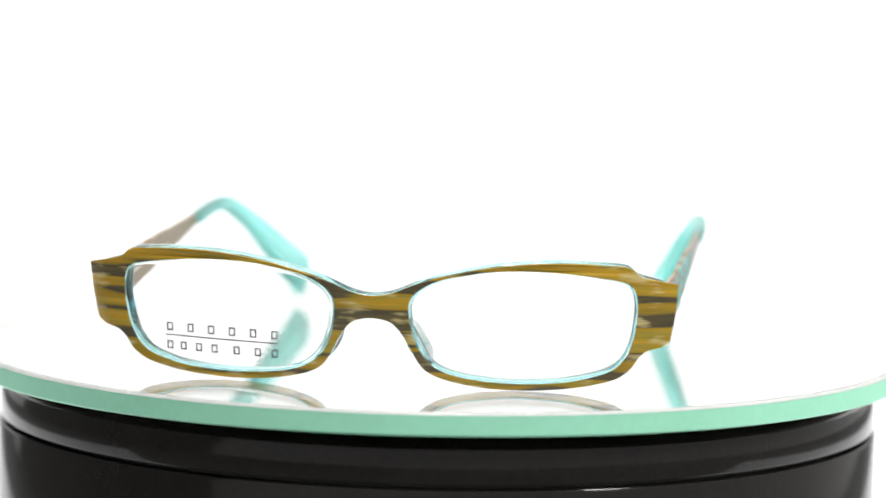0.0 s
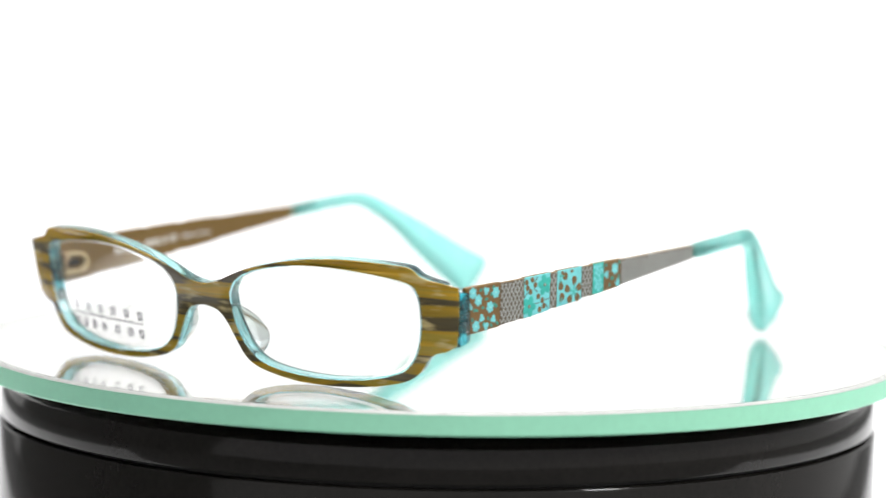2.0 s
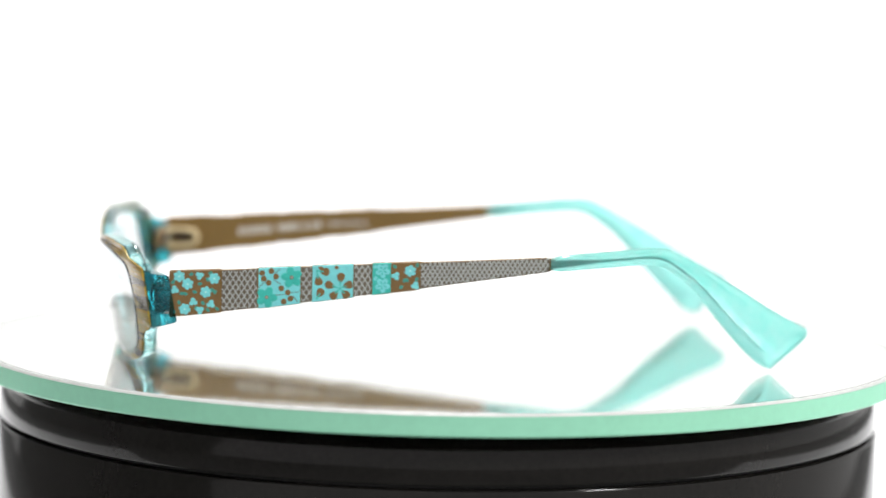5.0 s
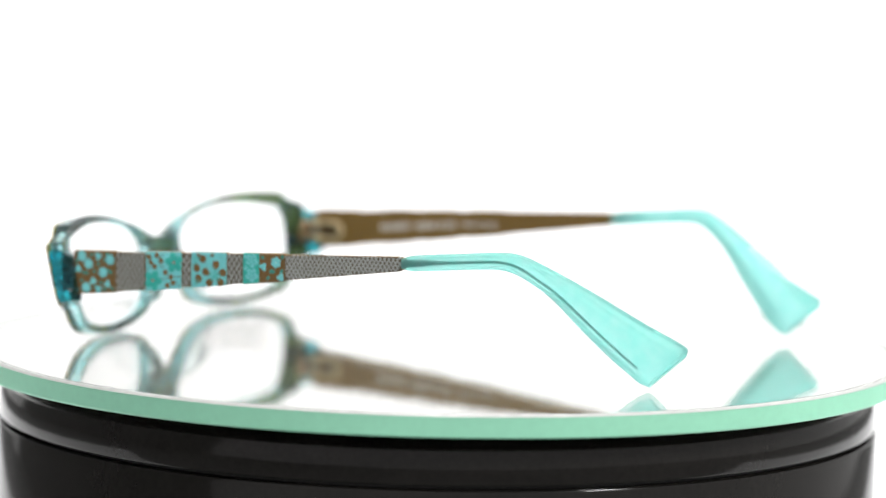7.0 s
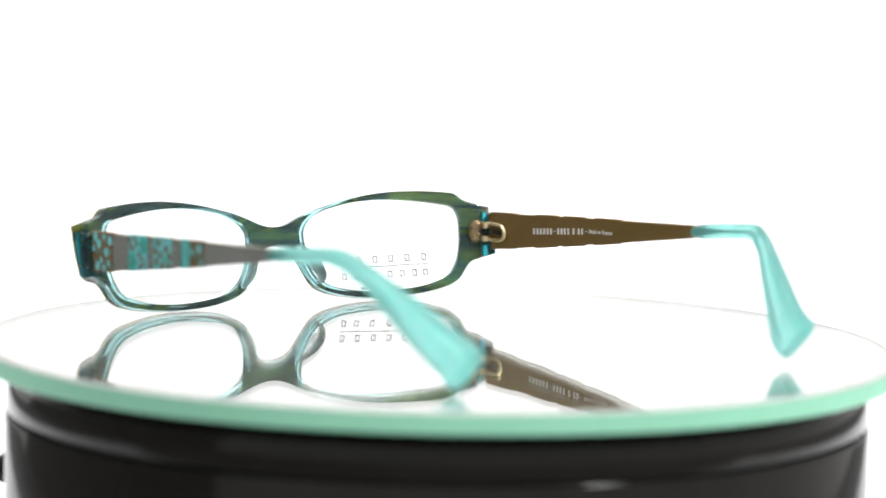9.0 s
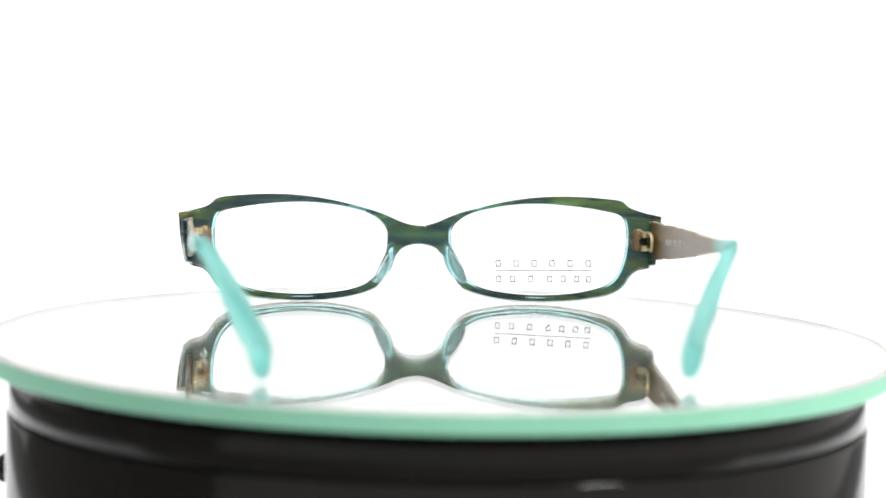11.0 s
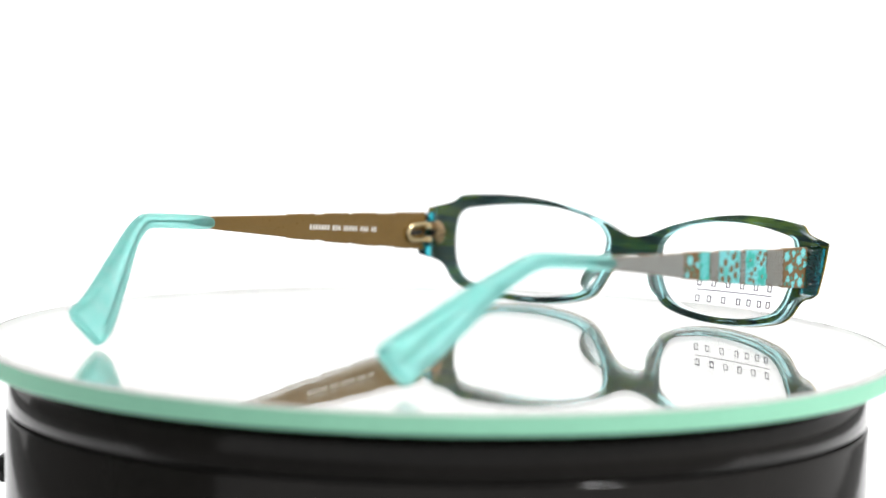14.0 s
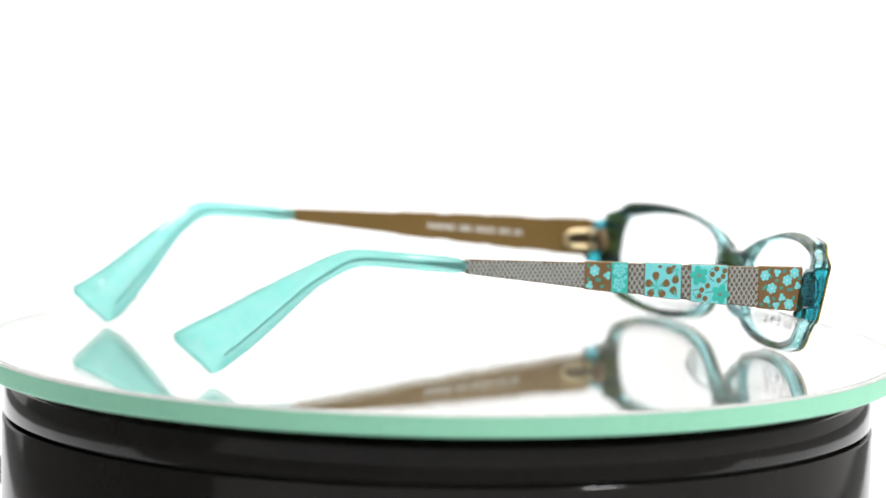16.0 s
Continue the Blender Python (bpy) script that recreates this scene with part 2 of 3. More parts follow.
def build_base():
    base = empty("turntable_base", "glossy black plastic turntable base with a groove around it", "turntable base")
    base.location = (0, 0, -0.07)
    up = 0.07
    lower = [(0.100, 0.0), (0.1083, 0.0), (0.1091, 0.001), (0.1091, up - 0.0181), (0.1088, up - 0.0175), (0.1078, up - 0.0172), (0.05, up - 0.0172)]
    upper = [(0.05, up - 0.0166), (0.1077, up - 0.0166), (0.1086, up - 0.0163), (0.1088, up - 0.0157), (0.1085, up - 0.0105),
             (0.1078, up - 0.0086), (0.1063, up - 0.0076), (0.05, up - 0.0074)]
    part("body", lathe(lower), BLACK, base)
    part("rim", lathe(upper), BLACK, base, "glossy black rim ring")
    part("groove", lathe([(0.06, up - 0.0182), (0.1068, up - 0.0182), (0.1068, up - 0.0160), (0.06, up - 0.0160)]), RUBBER, base, "dark recessed groove")
    part("spindle", lathe([(0.06, up - 0.0080), (0.098, up - 0.0080), (0.098, up - 0.0058), (0.06, up - 0.0058)]), RUBBER, base, "matt black carrier under the glass")
    knob = block(0.006, 0.010, 0.007, 0.0012, 2, pose(-0.1086, 0.0, up - 0.0345))
    part("switch", knob, BLACK, base, "small black switch")
    return base


def build_plate():
    plate = empty("mirror_turntable", "round mirror glass turntable plate with pale green ground edge", "turntable")
    r, t = PLATE_R, PLATE_T
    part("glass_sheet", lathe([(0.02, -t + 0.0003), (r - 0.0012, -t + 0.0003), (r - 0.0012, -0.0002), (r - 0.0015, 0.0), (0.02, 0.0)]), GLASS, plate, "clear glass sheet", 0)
    part("silvering", lathe([(0.02, -t), (r - 0.0014, -t), (r - 0.0014, -t + 0.0002), (0.02, -t + 0.0002)]), MIRROR, plate, "silvered mirror backing", 0)
    ring = []
    n = 192
    for k in range(n):
        a = 2 * math.pi * k / n
        ring.append([(q * math.cos(a), q * math.sin(a), z) for q, z in
                     ((r - 0.0011, -t), (r - 0.0003, -t), (r, -t + 0.0004), (r, -0.0006), (r - 0.0011, -0.0006))])
    ring.append(ring[0])
    bm = loft(ring, False)
    bmesh.ops.remove_doubles(bm, verts=bm.verts, dist=1e-6)
    part("edge", bm, EDGE, plate, "pale green ground glass edge")
    rim = []
    for k in range(n + 1):
        a = 2 * math.pi * (k % n) / n
        rim.append([(q * math.cos(a), q * math.sin(a), z) for q, z in ((r - 0.0011, -0.00055), (r, -0.00055), (r - 0.0006, 0.0), (r - 0.0011, 0.00002))])
    bm = loft(rim, False)
    bmesh.ops.remove_doubles(bm, verts=bm.verts, dist=1e-6)
    part("bevel", bm, BEVEL, plate, "narrow grey bevel along the rim")
    return plate


# ---- spectacles (in millimetres, scaled at the end) ----
OUTER = [(0, 21.0), (4.4, 21.7), (8.6, 23.4), (13, 25.0), (19, 26.6), (25, 27.9), (31, 28.8), (38, 29.4), (45, 29.5),
         (52, 29.2), (56.7, 28.7), (58.8, 27.1), (60.6, 26.4), (67.2, 25.1), (66.6, 18.4), (65.5, 12.3), (63.4, 10.9),
         (60.6, 10.1), (58.7, 8.5), (56.7, 5.7), (53.5, 3.6), (49, 2.4), (44, 1.5), (37, 0.9), (31, 0.8), (25, 1.1),
         (19, 2.0), (14, 3.4), (11, 5.4), (9, 8.6), (7, 12.2), (5, 14.6), (3, 15.6)]
INNER = [(8.4, 18), (8.9, 20.6), (11.3, 23.2), (15.5, 25.2), (20.5, 26.4), (26.5, 27.4), (33, 27.8), (40, 27.7), (47, 27.1),
         (54, 26.1), (57.2, 25.1), (58.5, 22.8), (58.8, 19), (58.1, 13.5), (56.6, 9.2), (54, 6), (50, 4.2), (44, 2.8),
         (37, 2.1), (31, 2.0), (25, 2.4), (19, 3.3), (14.5, 5), (11.2, 8.2), (9.1, 12.8)]


def bow(x, z):
    """The front's face-form: y of the front surface at x, z."""
    return -83.8 + 0.0020 * x * x + 0.0017 * max(0.0, abs(x) - 35) ** 2 + 0.2 * (18 - z)


def outline_outer():
    half = OUTER + [(0, 16.0)]
    full = half + [(-x, z) for x, z in reversed(OUTER[1:])]
    sharp = {13, 15}
    sharp |= {len(full) - 13, len(full) - 15}
    return spline([Vector((x * 1.006, 15.2 + (z - 15.2) * 1.02)) for x, z in full], 5, True, sharp)


def outline_back():
    """The turquoise layer's outline, which runs down the steps on to the corner blocks."""
    half = OUTER[:13] + [(64.3, 25.4), (63.9, 18.5), (63.6, 11.2)] + OUTER[17:] + [(0, 16.0)]
    full = half + [(-x, z) for x, z in reversed(half[1:-1])]
    sharp = {13, 15, len(full) - 13, len(full) - 15}
    return spline([Vector((x * 1.004, 15.2 + (z - 15.2) * 1.02)) for x, z in full], 5, True, sharp)


def outline_inner(side, grow=0.0):
    pts = spline([Vector((x, z)) for x, z in INNER], 6)
    c = Vector((34, 15))
    pts = [c + (p - c) * (1 + grow) for p in pts]
    return [Vector((side * p.x, p.y)) for p in pts]


def bend(bm, offset):
    """Lays a flat plate on the bowed face and turns millimetres to metres."""
    for v in bm.verts:
        x, y, z = v.co
        d = offset + y
        v.co = Vector((x - 0.0042 * x * d, bow(x, z) + d, z + 0.2 * d)) * MM
    return bm


TEMPLE_Y = [-74, -56, -47, 19.5, 35, 45, 52, 60, 74, 84]
TEMPLE_X = {1: [63.9, 64.3, 64.5, 64.1, 63.9, 62.9, 60.8, 57.4, 51.6, 50.6],
            -1: [63.9, 64.5, 64.9, 66.3, 66.2, 64.8, 62.4, 58.6, 52.2, 51.2]}


def temple_x(y, side):
    """The middle of a temple's thickness; the two are bent a little differently."""
    return float(np.interp(y, TEMPLE_Y, TEMPLE_X[side]))


def temple_edges(y):
    """Top and bottom of the metal temple at y."""
    top = float(np.interp(y, [-72, -56, -47.5, -38, -21, -11, 20], [24.3, 25.0, 25.4, 25.9, 26.7, 27.1, 28.5]))
    low = float(np.interp(y, [-72, -56, -47.5, -11, 20], [13.9, 15.4, 16.4, 21.0, 25.2]))
    return top, low


PANELS = [(-67.4, -56.0), (-47.5, -38.0), (-35.3, -26.0), (-21.6, -10.8)]


def in_panel(y):
    return any(a - 0.01 <= y <= b + 0.01 for a, b in PANELS)


def temple_bar(side):
    """The flat metal temple with stepped edges where the panels stand out."""
    ys = sorted({-67.65} | {round(a + d, 3) for a, b in PANELS for a, d in ((a, -0.2), (a, 0.05), (b, -0.05), (b, 0.35))}
                | {-52, -43, -30.6, -16, -5, 2, 9, 15, 18.5, 19.6, 20.1})
    rings = []
    for y in ys:
        top, low = temple_edges(y)
        if in_panel(y):
            top, low = top + 0.25, low - 0.25
        if y > 19.0:
            k = (y - 19.0) / 1.1 * 0.55
            top, low = top - k, low + k
        h, b = 0.55, 0.22
        ring = [(h, top - b), (h - b, top), (-h + b, top), (-h, top - b), (-h, low + b), (-h + b, low), (h - b, low), (h, low + b)]
        rings.append([(side * (temple_x(y, side) + dx) * MM, y * MM, z * MM) for dx, z in ring])
    return loft(rings)


def on_temple(side, y, z, out):
    """A point on the outer face of the temple."""
    return Vector((side * (temple_x(y, side) + 0.55 + out) * MM, y * MM, z * MM))


def plaque(side, y0, y1, out, lift=0.25, n=5):
    """A thin enamel plate on the outer face between y0 and y1."""
    rings = []
    for k in range(n + 1):
        y = y0 + (y1 - y0) * k / n
        top, low = temple_edges(y)
        top, low = top + lift - 0.12, low - lift + 0.12
        rings.append([on_temple(side, y, z, d) for z, d in ((top, -0.02), (top - 0.08, out), (low + 0.08, out), (low, -0.02))])
    return loft(rings)


def motif(points, thick):
    """A small flat enamel shape in the y-z plane, its face towards +x."""
    bm = bmesh.new()
    lo = [bm.verts.new((0, y * MM, z * MM)) for y, z in points]
    hi = [bm.verts.new((thick * MM, y * MM * 0.93, z * MM * 0.93)) for y, z in points]
    n = len(points)
    bm.faces.new(hi)
    for i in range(n):
        j = (i + 1) % n
        bm.faces.new((lo[i], lo[j], hi[j], hi[i]))
    return bm


def petals(count, r, depth, turn=0.0, n=30):
    return [((r * (1 - depth + depth * abs(math.cos(count * a / 2)))) * math.cos(a + turn),
             (r * (1 - depth + depth * abs(math.cos(count * a / 2)))) * math.sin(a + turn))
            for a in (2 * math.pi * k / n for k in range(n))]


def dot(r, squash=1.0, n=12):
    return [(r * math.cos(2 * math.pi * k / n), squash * r * math.sin(2 * math.pi * k / n)) for k in range(n)]


def petal(length, width, n=14):
    return [(length * 0.5 * math.cos(a), width * 0.5 * math.sin(a) * (1 + 0.45 * math.cos(a))) for a in (2 * math.pi * k / n for k in range(n))]


SHAPES = {}


def shape(kind, material):
    """One shared mesh for each kind of motif."""
    key = (kind, material.name)
    if key not in SHAPES:
        pts, thick = {"flower": (petals(6, 1.38, 0.26, 0.0, 36), 0.06), "small_flower": (petals(3, 1.02, 0.46, 0.5), 0.06),
                      "leaf": (dot(0.55, 0.72), 0.05), "large_flower": (petals(5, 2.5, 0.40, 0.3, 40), 0.06), "berry": (dot(0.68), 0.06),
                      "petal": (petal(2.3, 1.75), 0.06), "eye": (dot(0.44), 0.04), "pip": (dot(0.24), 0.03), "vein": (petal(0.95, 0.26), 0.03), "stamen": (petal(1.7, 0.34), 0.03), "blossom": (petals(5, 1.75, 0.38, 0.2), 0.06),
                      "stem": ([(-0.9, -0.09), (0.9, -0.09), (0.9, 0.09), (-0.9, 0.09)], 0.05)}[kind]
        SHAPES[key] = mesh_from(kind, motif(pts, thick), material, 0)
    return SHAPES[key]


def place_motif(kind, material, side, y, u, out, parent, turn=0.0):
    """Puts a motif on the temple: u from 0 (low edge) to 1 (top edge)."""
    top, low = temple_edges(y)
    z = low + (top - low) * u
    ob = new(kind, shape(kind, material))
    ob.parent = parent
    at = on_temple(side, y, z, out)
    spin = pose(0, 0, 0, math.degrees(turn))
    ob.matrix_basis = Matrix.Translation(at) @ (pose(0, 0, 0) if side > 0 else pose(0, 0, 0, 0, 0, 180)) @ spin
    return ob


def lattice(side, y0, y1, pitch, width):
    """Crossed fine lines on the outer face between y0 and y1."""
    bm = bmesh.new()
    slope = 1.55
    for sgn in (1, -1):
        c = y0 - 14
        while c < y1 + 14:
            run = []
            for k in range(41):
                z = 13.5 + k * 0.4
                y = c + sgn * (z - 20) / slope
                top, low = temple_edges(y)
                if y0 <= y <= y1 and low + 0.1 <= z <= top - 0.1:
                    run.append((y, z))
            if len(run) > 1:
                (ya, za), (yb, zb) = run[0], run[-1]
                d = Vector((yb - ya, zb - za)).normalized() * (width / 2)
                q = [(ya - d.y, za + d.x), (ya + d.y, za - d.x), (yb + d.y, zb - d.x), (yb - d.y, zb + d.x)]
                lo = [bm.verts.new(on_temple(side, y, z, -0.02)) for y, z in q]
                hi = [bm.verts.new(on_temple(side, y, z, 0.14 + 0.004 * sgn)) for y, z in q]
                bm.faces.new(hi)
                for i in range(4):
                    j = (i + 1) % 4
                    bm.faces.new((lo[i], lo[j], hi[j], hi[i]))
            c += pitch
    return bm


def build_pattern(side, glasses, temple):
    o = 0.10
    # meadow of small flowers on brown
    p1 = part("panel", plaque(side, *PANELS[0], o), BROWN_PANEL, glasses, "brown enamel panel with pale cyan flowers")
    for y, u in ((-65.4, 0.88), (-63.5, 0.70), (-59.4, 0.49), (-57.5, 0.80), (-64.1, 0.13)):
        place_motif("flower", CYAN, side, y, u, o, p1, y)
        place_motif("pip", PALE, side, y, u, o + 0.06, p1)
    for y, u in ((-60.8, 0.88), (-62.2, 0.28), (-58.2, 0.20), (-66.4, 0.58), (-60.7, 0.08)):
        place_motif("small_flower", CYAN, side, y, u, o, p1, y * 2)
    for y, u in ((-62.7, 0.92), (-60.7, 0.69), (-64.8, 0.49), (-64.0, 0.48), (-61.9, 0.51), (-57.9, 0.53), (-57.3, 0.48), (-65.4, 0.29), (-60.0, 0.24),
                 (-61.5, 0.14), (-59.0, 0.78), (-58.9, 0.07), (-58.4, 0.93), (-56.8, 0.08), (-66.5, 0.09), (-66.8, 0.76)):
        place_motif("leaf", TEAL_DULL, side, y, u, o, p1, y * 3)
    # large flowers and berries on pale cyan
    p2 = part("panel", plaque(side, *PANELS[1], o), CYAN, glasses, "pale cyan enamel panel with teal flowers and berries")
    for y, u in ((-45.6, 0.25), (-40.0, 0.72)):
        place_motif("large_flower", TEAL, side, y, u, o, p2, y)
        place_motif("eye", BROWN_PANEL, side, y, u, o + 0.06, p2)
        place_motif("pip", GREY, side, y, u, o + 0.10, p2)
    for y, u in ((-46.7, 0.88), (-44.6, 0.92), (-46.3, 0.73), (-45.2, 0.62), (-43.5, 0.77), (-42.3, 0.45), (-40.8, 0.32), (-40.2, 0.15), (-41.7, 0.09)):
        place_motif("berry", BROWN_PANEL, side, y, u, o, p2)
    for y, u, a in ((-43.3, 0.90, 0.72), (-43.3, 0.63, -0.6), (-42.7, 0.28, 0.1), (-39.1, 0.31, 0.15), (-39.1, 0.13, -0.9), (-46.9, 0.57, 0.75)):
        place_motif("stem", LATTICE_BASE, side, y, u, o, p2, a)
    # brown petals on pale cyan
    p3 = part("panel", plaque(side, *PANELS[2], o), CYAN, glasses, "pale cyan enamel panel with brown petals")
    for yc, uc, tips in ((-29.0, 0.30, ((-28.8, 0.62), (-31.3, 0.42), (-30.3, 0.12), (-27.7, 0.11), (-27.2, 0.38))),
                         (-34.3, 0.86, ((-32.5, 0.83), (-33.9, 0.58))), (-34.2, 0.08, ((-33.5, 0.22),))):
        top, low = temple_edges(yc)
        for y, u in tips:
            a = math.atan2((u - uc) * (top - low), y - yc)
            place_motif("petal", BROWN_PANEL, side, y, u, o, p3, a if side > 0 else math.pi - a)
            m = 0.42
            place_motif("stamen", TEAL, side, yc + (y - yc) * m, uc + (u - uc) * m, o + 0.07, p3, a if side > 0 else math.pi - a)
        place_motif("pip", TEAL, side, yc, uc, o + 0.08, p3)
    for y, u in ((-29.8, 0.93), (-33.4, 0.94)):
        place_motif("leaf", BROWN_PANEL, side, y, u, o, p3)
    # teal strip, then flowers on brown again
    p4 = part("panel", plaque(side, -21.6, -17.4, o), TEAL, glasses, "teal enamel strip with cyan blossoms")
    for y, u in ((-19.3, 0.76), (-19.3, 0.27)):
        place_motif("blossom", CYAN, side, y, u, o, p4, y)
        for k in range(5):
            a = 2 * math.pi * k / 5 + y
            place_motif("vein", TEAL, side, y + 0.62 * math.cos(a), u + 0.62 * math.sin(a) / 7.0, o + 0.06, p4, a if side > 0 else math.pi - a)
    place_motif("leaf", CYAN, side, -21.0, 0.90, o, p4)
    place_motif("leaf", CYAN, side, -20.9, 0.52, o, p4, 1.0)
    p5 = part("panel", plaque(side, -17.3, -10.8, o), BROWN_PANEL, glasses, "brown enamel panel with pale cyan flowers")
    for y, u in ((-13.0, 0.70),):
        place_motif("flower", CYAN, side, y, u, o, p5, 0.4)
        place_motif("pip", PALE, side, y, u, o + 0.06, p5)
    for y, u in ((-16.3, 0.55), (-11.8, 0.14)):
        place_motif("small_flower", CYAN, side, y, u, o, p5, y)
    for y, u in ((-16.5, 0.88), (-14.3, 0.37), (-13.7, 0.37), (-11.5, 0.38), (-15.0, 0.14), (-11.4, 0.9)):
        place_motif("leaf", TEAL_DULL, side, y, u, o, p5, y)
    for a, b, pitch, width in ((-55.8, -47.8, 1.32, 0.27), (-37.8, -35.5, 1.32, 0.27), (-25.8, -21.8, 1.32, 0.27), (-10.6, 19.0, 1.08, 0.32)):
        part("lattice_ground", plaque(side, a, b, 0.05, 0.0), LATTICE_BASE, temple, "grey brown ground of the lattice")
        part("lattice", lattice(side, a, b, pitch, width), GREY, temple, "fine pale grey lattice lines", 0)


TIP_LINE = [((19.3, 28.1), (19.3, 25.6)), ((22, 28.9), (22, 25.2)), ((31, 29.7), (31, 25.9)), ((41, 30.5), (41, 26.6)),
            ((46.2, 30.4), (45.2, 26.1)), ((50.6, 28.7), (49.0, 24.1)), ((57, 25.2), (53.6, 20.4)), ((65, 20.4), (59.6, 13.4)),
            ((74, 14.8), (66.2, 6.2)), ((80.7, 11.2), (71.0, 1.9)), ((83.3, 9.9), (73.4, 0.7)), ((84.0, 9.3), (74.1, 0.5))]


def build_tip(side, glasses):
    lift = 0.35 if side > 0 else 1.0
    rings = []
    upper = spline([Vector(u) for u, _ in TIP_LINE], 3, False)
    lower = spline([Vector(l) for _, l in TIP_LINE], 3, False)
    for (yu, zu), (yl, zl) in zip(upper, lower):
        c, d = Vector(((yu + yl) / 2, (zu + zl) / 2)), Vector(((yu - yl) / 2, (zu - zl) / 2))
        last = yu > 82
        half = float(np.interp(yu, [40, 52, 65, 76, 82], [1.6, 2.0, 2.5, 2.6, 2.5]))
        inset = float(np.interp(yu, [42, 58, 76], [0.1, 1.25, 1.9]))
        half *= 0.45 if yu > 83.4 else 0.85 if last else 1
        if yu > 82.6:
            k = float(np.interp(yu, [82.6, 83.4, 84.0], [0.0, 0.04, 0.13]))
            c, d = c - d * k, d * (1 - k)
        ring = []
        for k in range(20):
            a = 2 * math.pi * k / 20
            ca, sa = math.cos(a), math.sin(a)
            p = c + d * math.copysign(abs(ca) ** 0.75, ca)
            ring.append((side * (temple_x(c.x, side) - inset + half * math.copysign(abs(sa) ** 0.7, sa)) * MM, p.x * MM, (p.y + lift * max(0.0, (p.x - 20) / 60)) * MM))
        rings.append(ring)
    tip = part("temple_tip", loft(rings), TIP, glasses, "translucent turquoise plastic ear tip", 50)
    # dark steel core: a flat blade at the joint, then a thin wire low in the tip
    rings = []
    uu, ll = upper[:27], lower[:27]
    for (yu, zu), (yl, zl) in zip(uu, ll):
        c, d = Vector(((yu + yl) / 2, (zu + zl) / 2)), Vector(((yu - yl), (zu - zl)))
        k = d.length
        d.normalize()
        c = c - d * k * float(np.interp(yu, [20, 44, 52, 80], [0.0, 0.02, 0.16, 0.27]))
        w = float(np.interp(yu, [20, 25, 30, 32], [0.80, 0.66, 0.30, 0.24]))
        lift_at = lift * max(0.0, (c.x - 20) / 60)
        inset = float(np.interp(yu, [42, 58, 76], [0.1, 1.25, 1.9]))
        rings.append([(side * (temple_x(c.x, side) - inset + 0.5 + a) * MM, (c.x + d.x * b) * MM, (c.y + d.y * b + lift_at) * MM)
                      for a, b in ((0.3, w), (-0.3, w), (-0.3, -w), (0.3, -w))])
    part("core_wire", loft(rings), CORE, tip, "thin dark steel core wire")


def build_hinge(side, parent):
    """A riveted hinge on the inside: a rounded dish in the rim and gold prongs that reach on to the temple."""
    at = Matrix.Translation((side * 60.4 * MM, -69.6 * MM, 19.1 * MM)) @ pose(0, 0, 0, 78, 0, side * 16)
    bm = bmesh.new()
    bmesh.ops.create_uvsphere(bm, u_segments=28, v_segments=14, radius=1.0)
    bmesh.ops.scale(bm, vec=(2.3 * MM, 3.4 * MM, 1.3 * MM), verts=bm.verts)
    bmesh.ops.transform(bm, matrix=at, verts=bm.verts)
    hinge = part("hinge", bm, DISH, parent, "rounded brown metal hinge dish", 60)
    bm = bmesh.new()
    bmesh.ops.create_cone(bm, cap_ends=True, segments=20, radius1=0.75 * MM, radius2=0.75 * MM, depth=1.0 * MM,
                          matrix=Matrix.Translation((side * 61.0 * MM, -68.2 * MM, 19.1 * MM)) @ pose(0, 0, 0, 90))
    part("screw", bm, RUBBER, hinge, "dark hinge screw")
    for z in (17.2, 21.0):
        m = Matrix.Translation((side * 61.9 * MM, -67.2 * MM, z * MM))
        bm = bmesh.new()
        bmesh.ops.create_cone(bm, cap_ends=True, segments=20, radius1=1.15 * MM, radius2=1.15 * MM, depth=1.5 * MM, matrix=m)
        part("barrel", bm, BRASS, hinge, "pale gold hinge barrel")
    leaf = block(0.5 * MM, 4.2 * MM, 7.4 * MM, 0.2 * MM, 2, Matrix.Translation((side * 63.75 * MM, -69.0 * MM, 18.6 * MM)) @ pose(0, 0, 0, 4))
    part("leaf", leaf, STEEL, hinge, "silver hinge leaf")
    # U-shaped loop reaching on to the temple
    path = [(-67.4, 21.4), (-64.0, 21.4), (-61.4, 21.2), (-60.0, 20.5), (-59.4, 19.2), (-60.0, 17.9), (-61.4, 17.2), (-64.0, 17.0), (-67.4, 17.0)]
    part("loop", tube([(side * 62.6, y, z) for y, z in path], 0.55), BRASS, hinge, "pale gold hinge loop")
    part("inset", block(0.5 * MM, 4.6 * MM, 1.3 * MM, 0.1 * MM, 1, Matrix.Translation((side * 63.2 * MM, -63.6 * MM, 19.2 * MM))), RUBBER, hinge, "dark slot of the hinge")


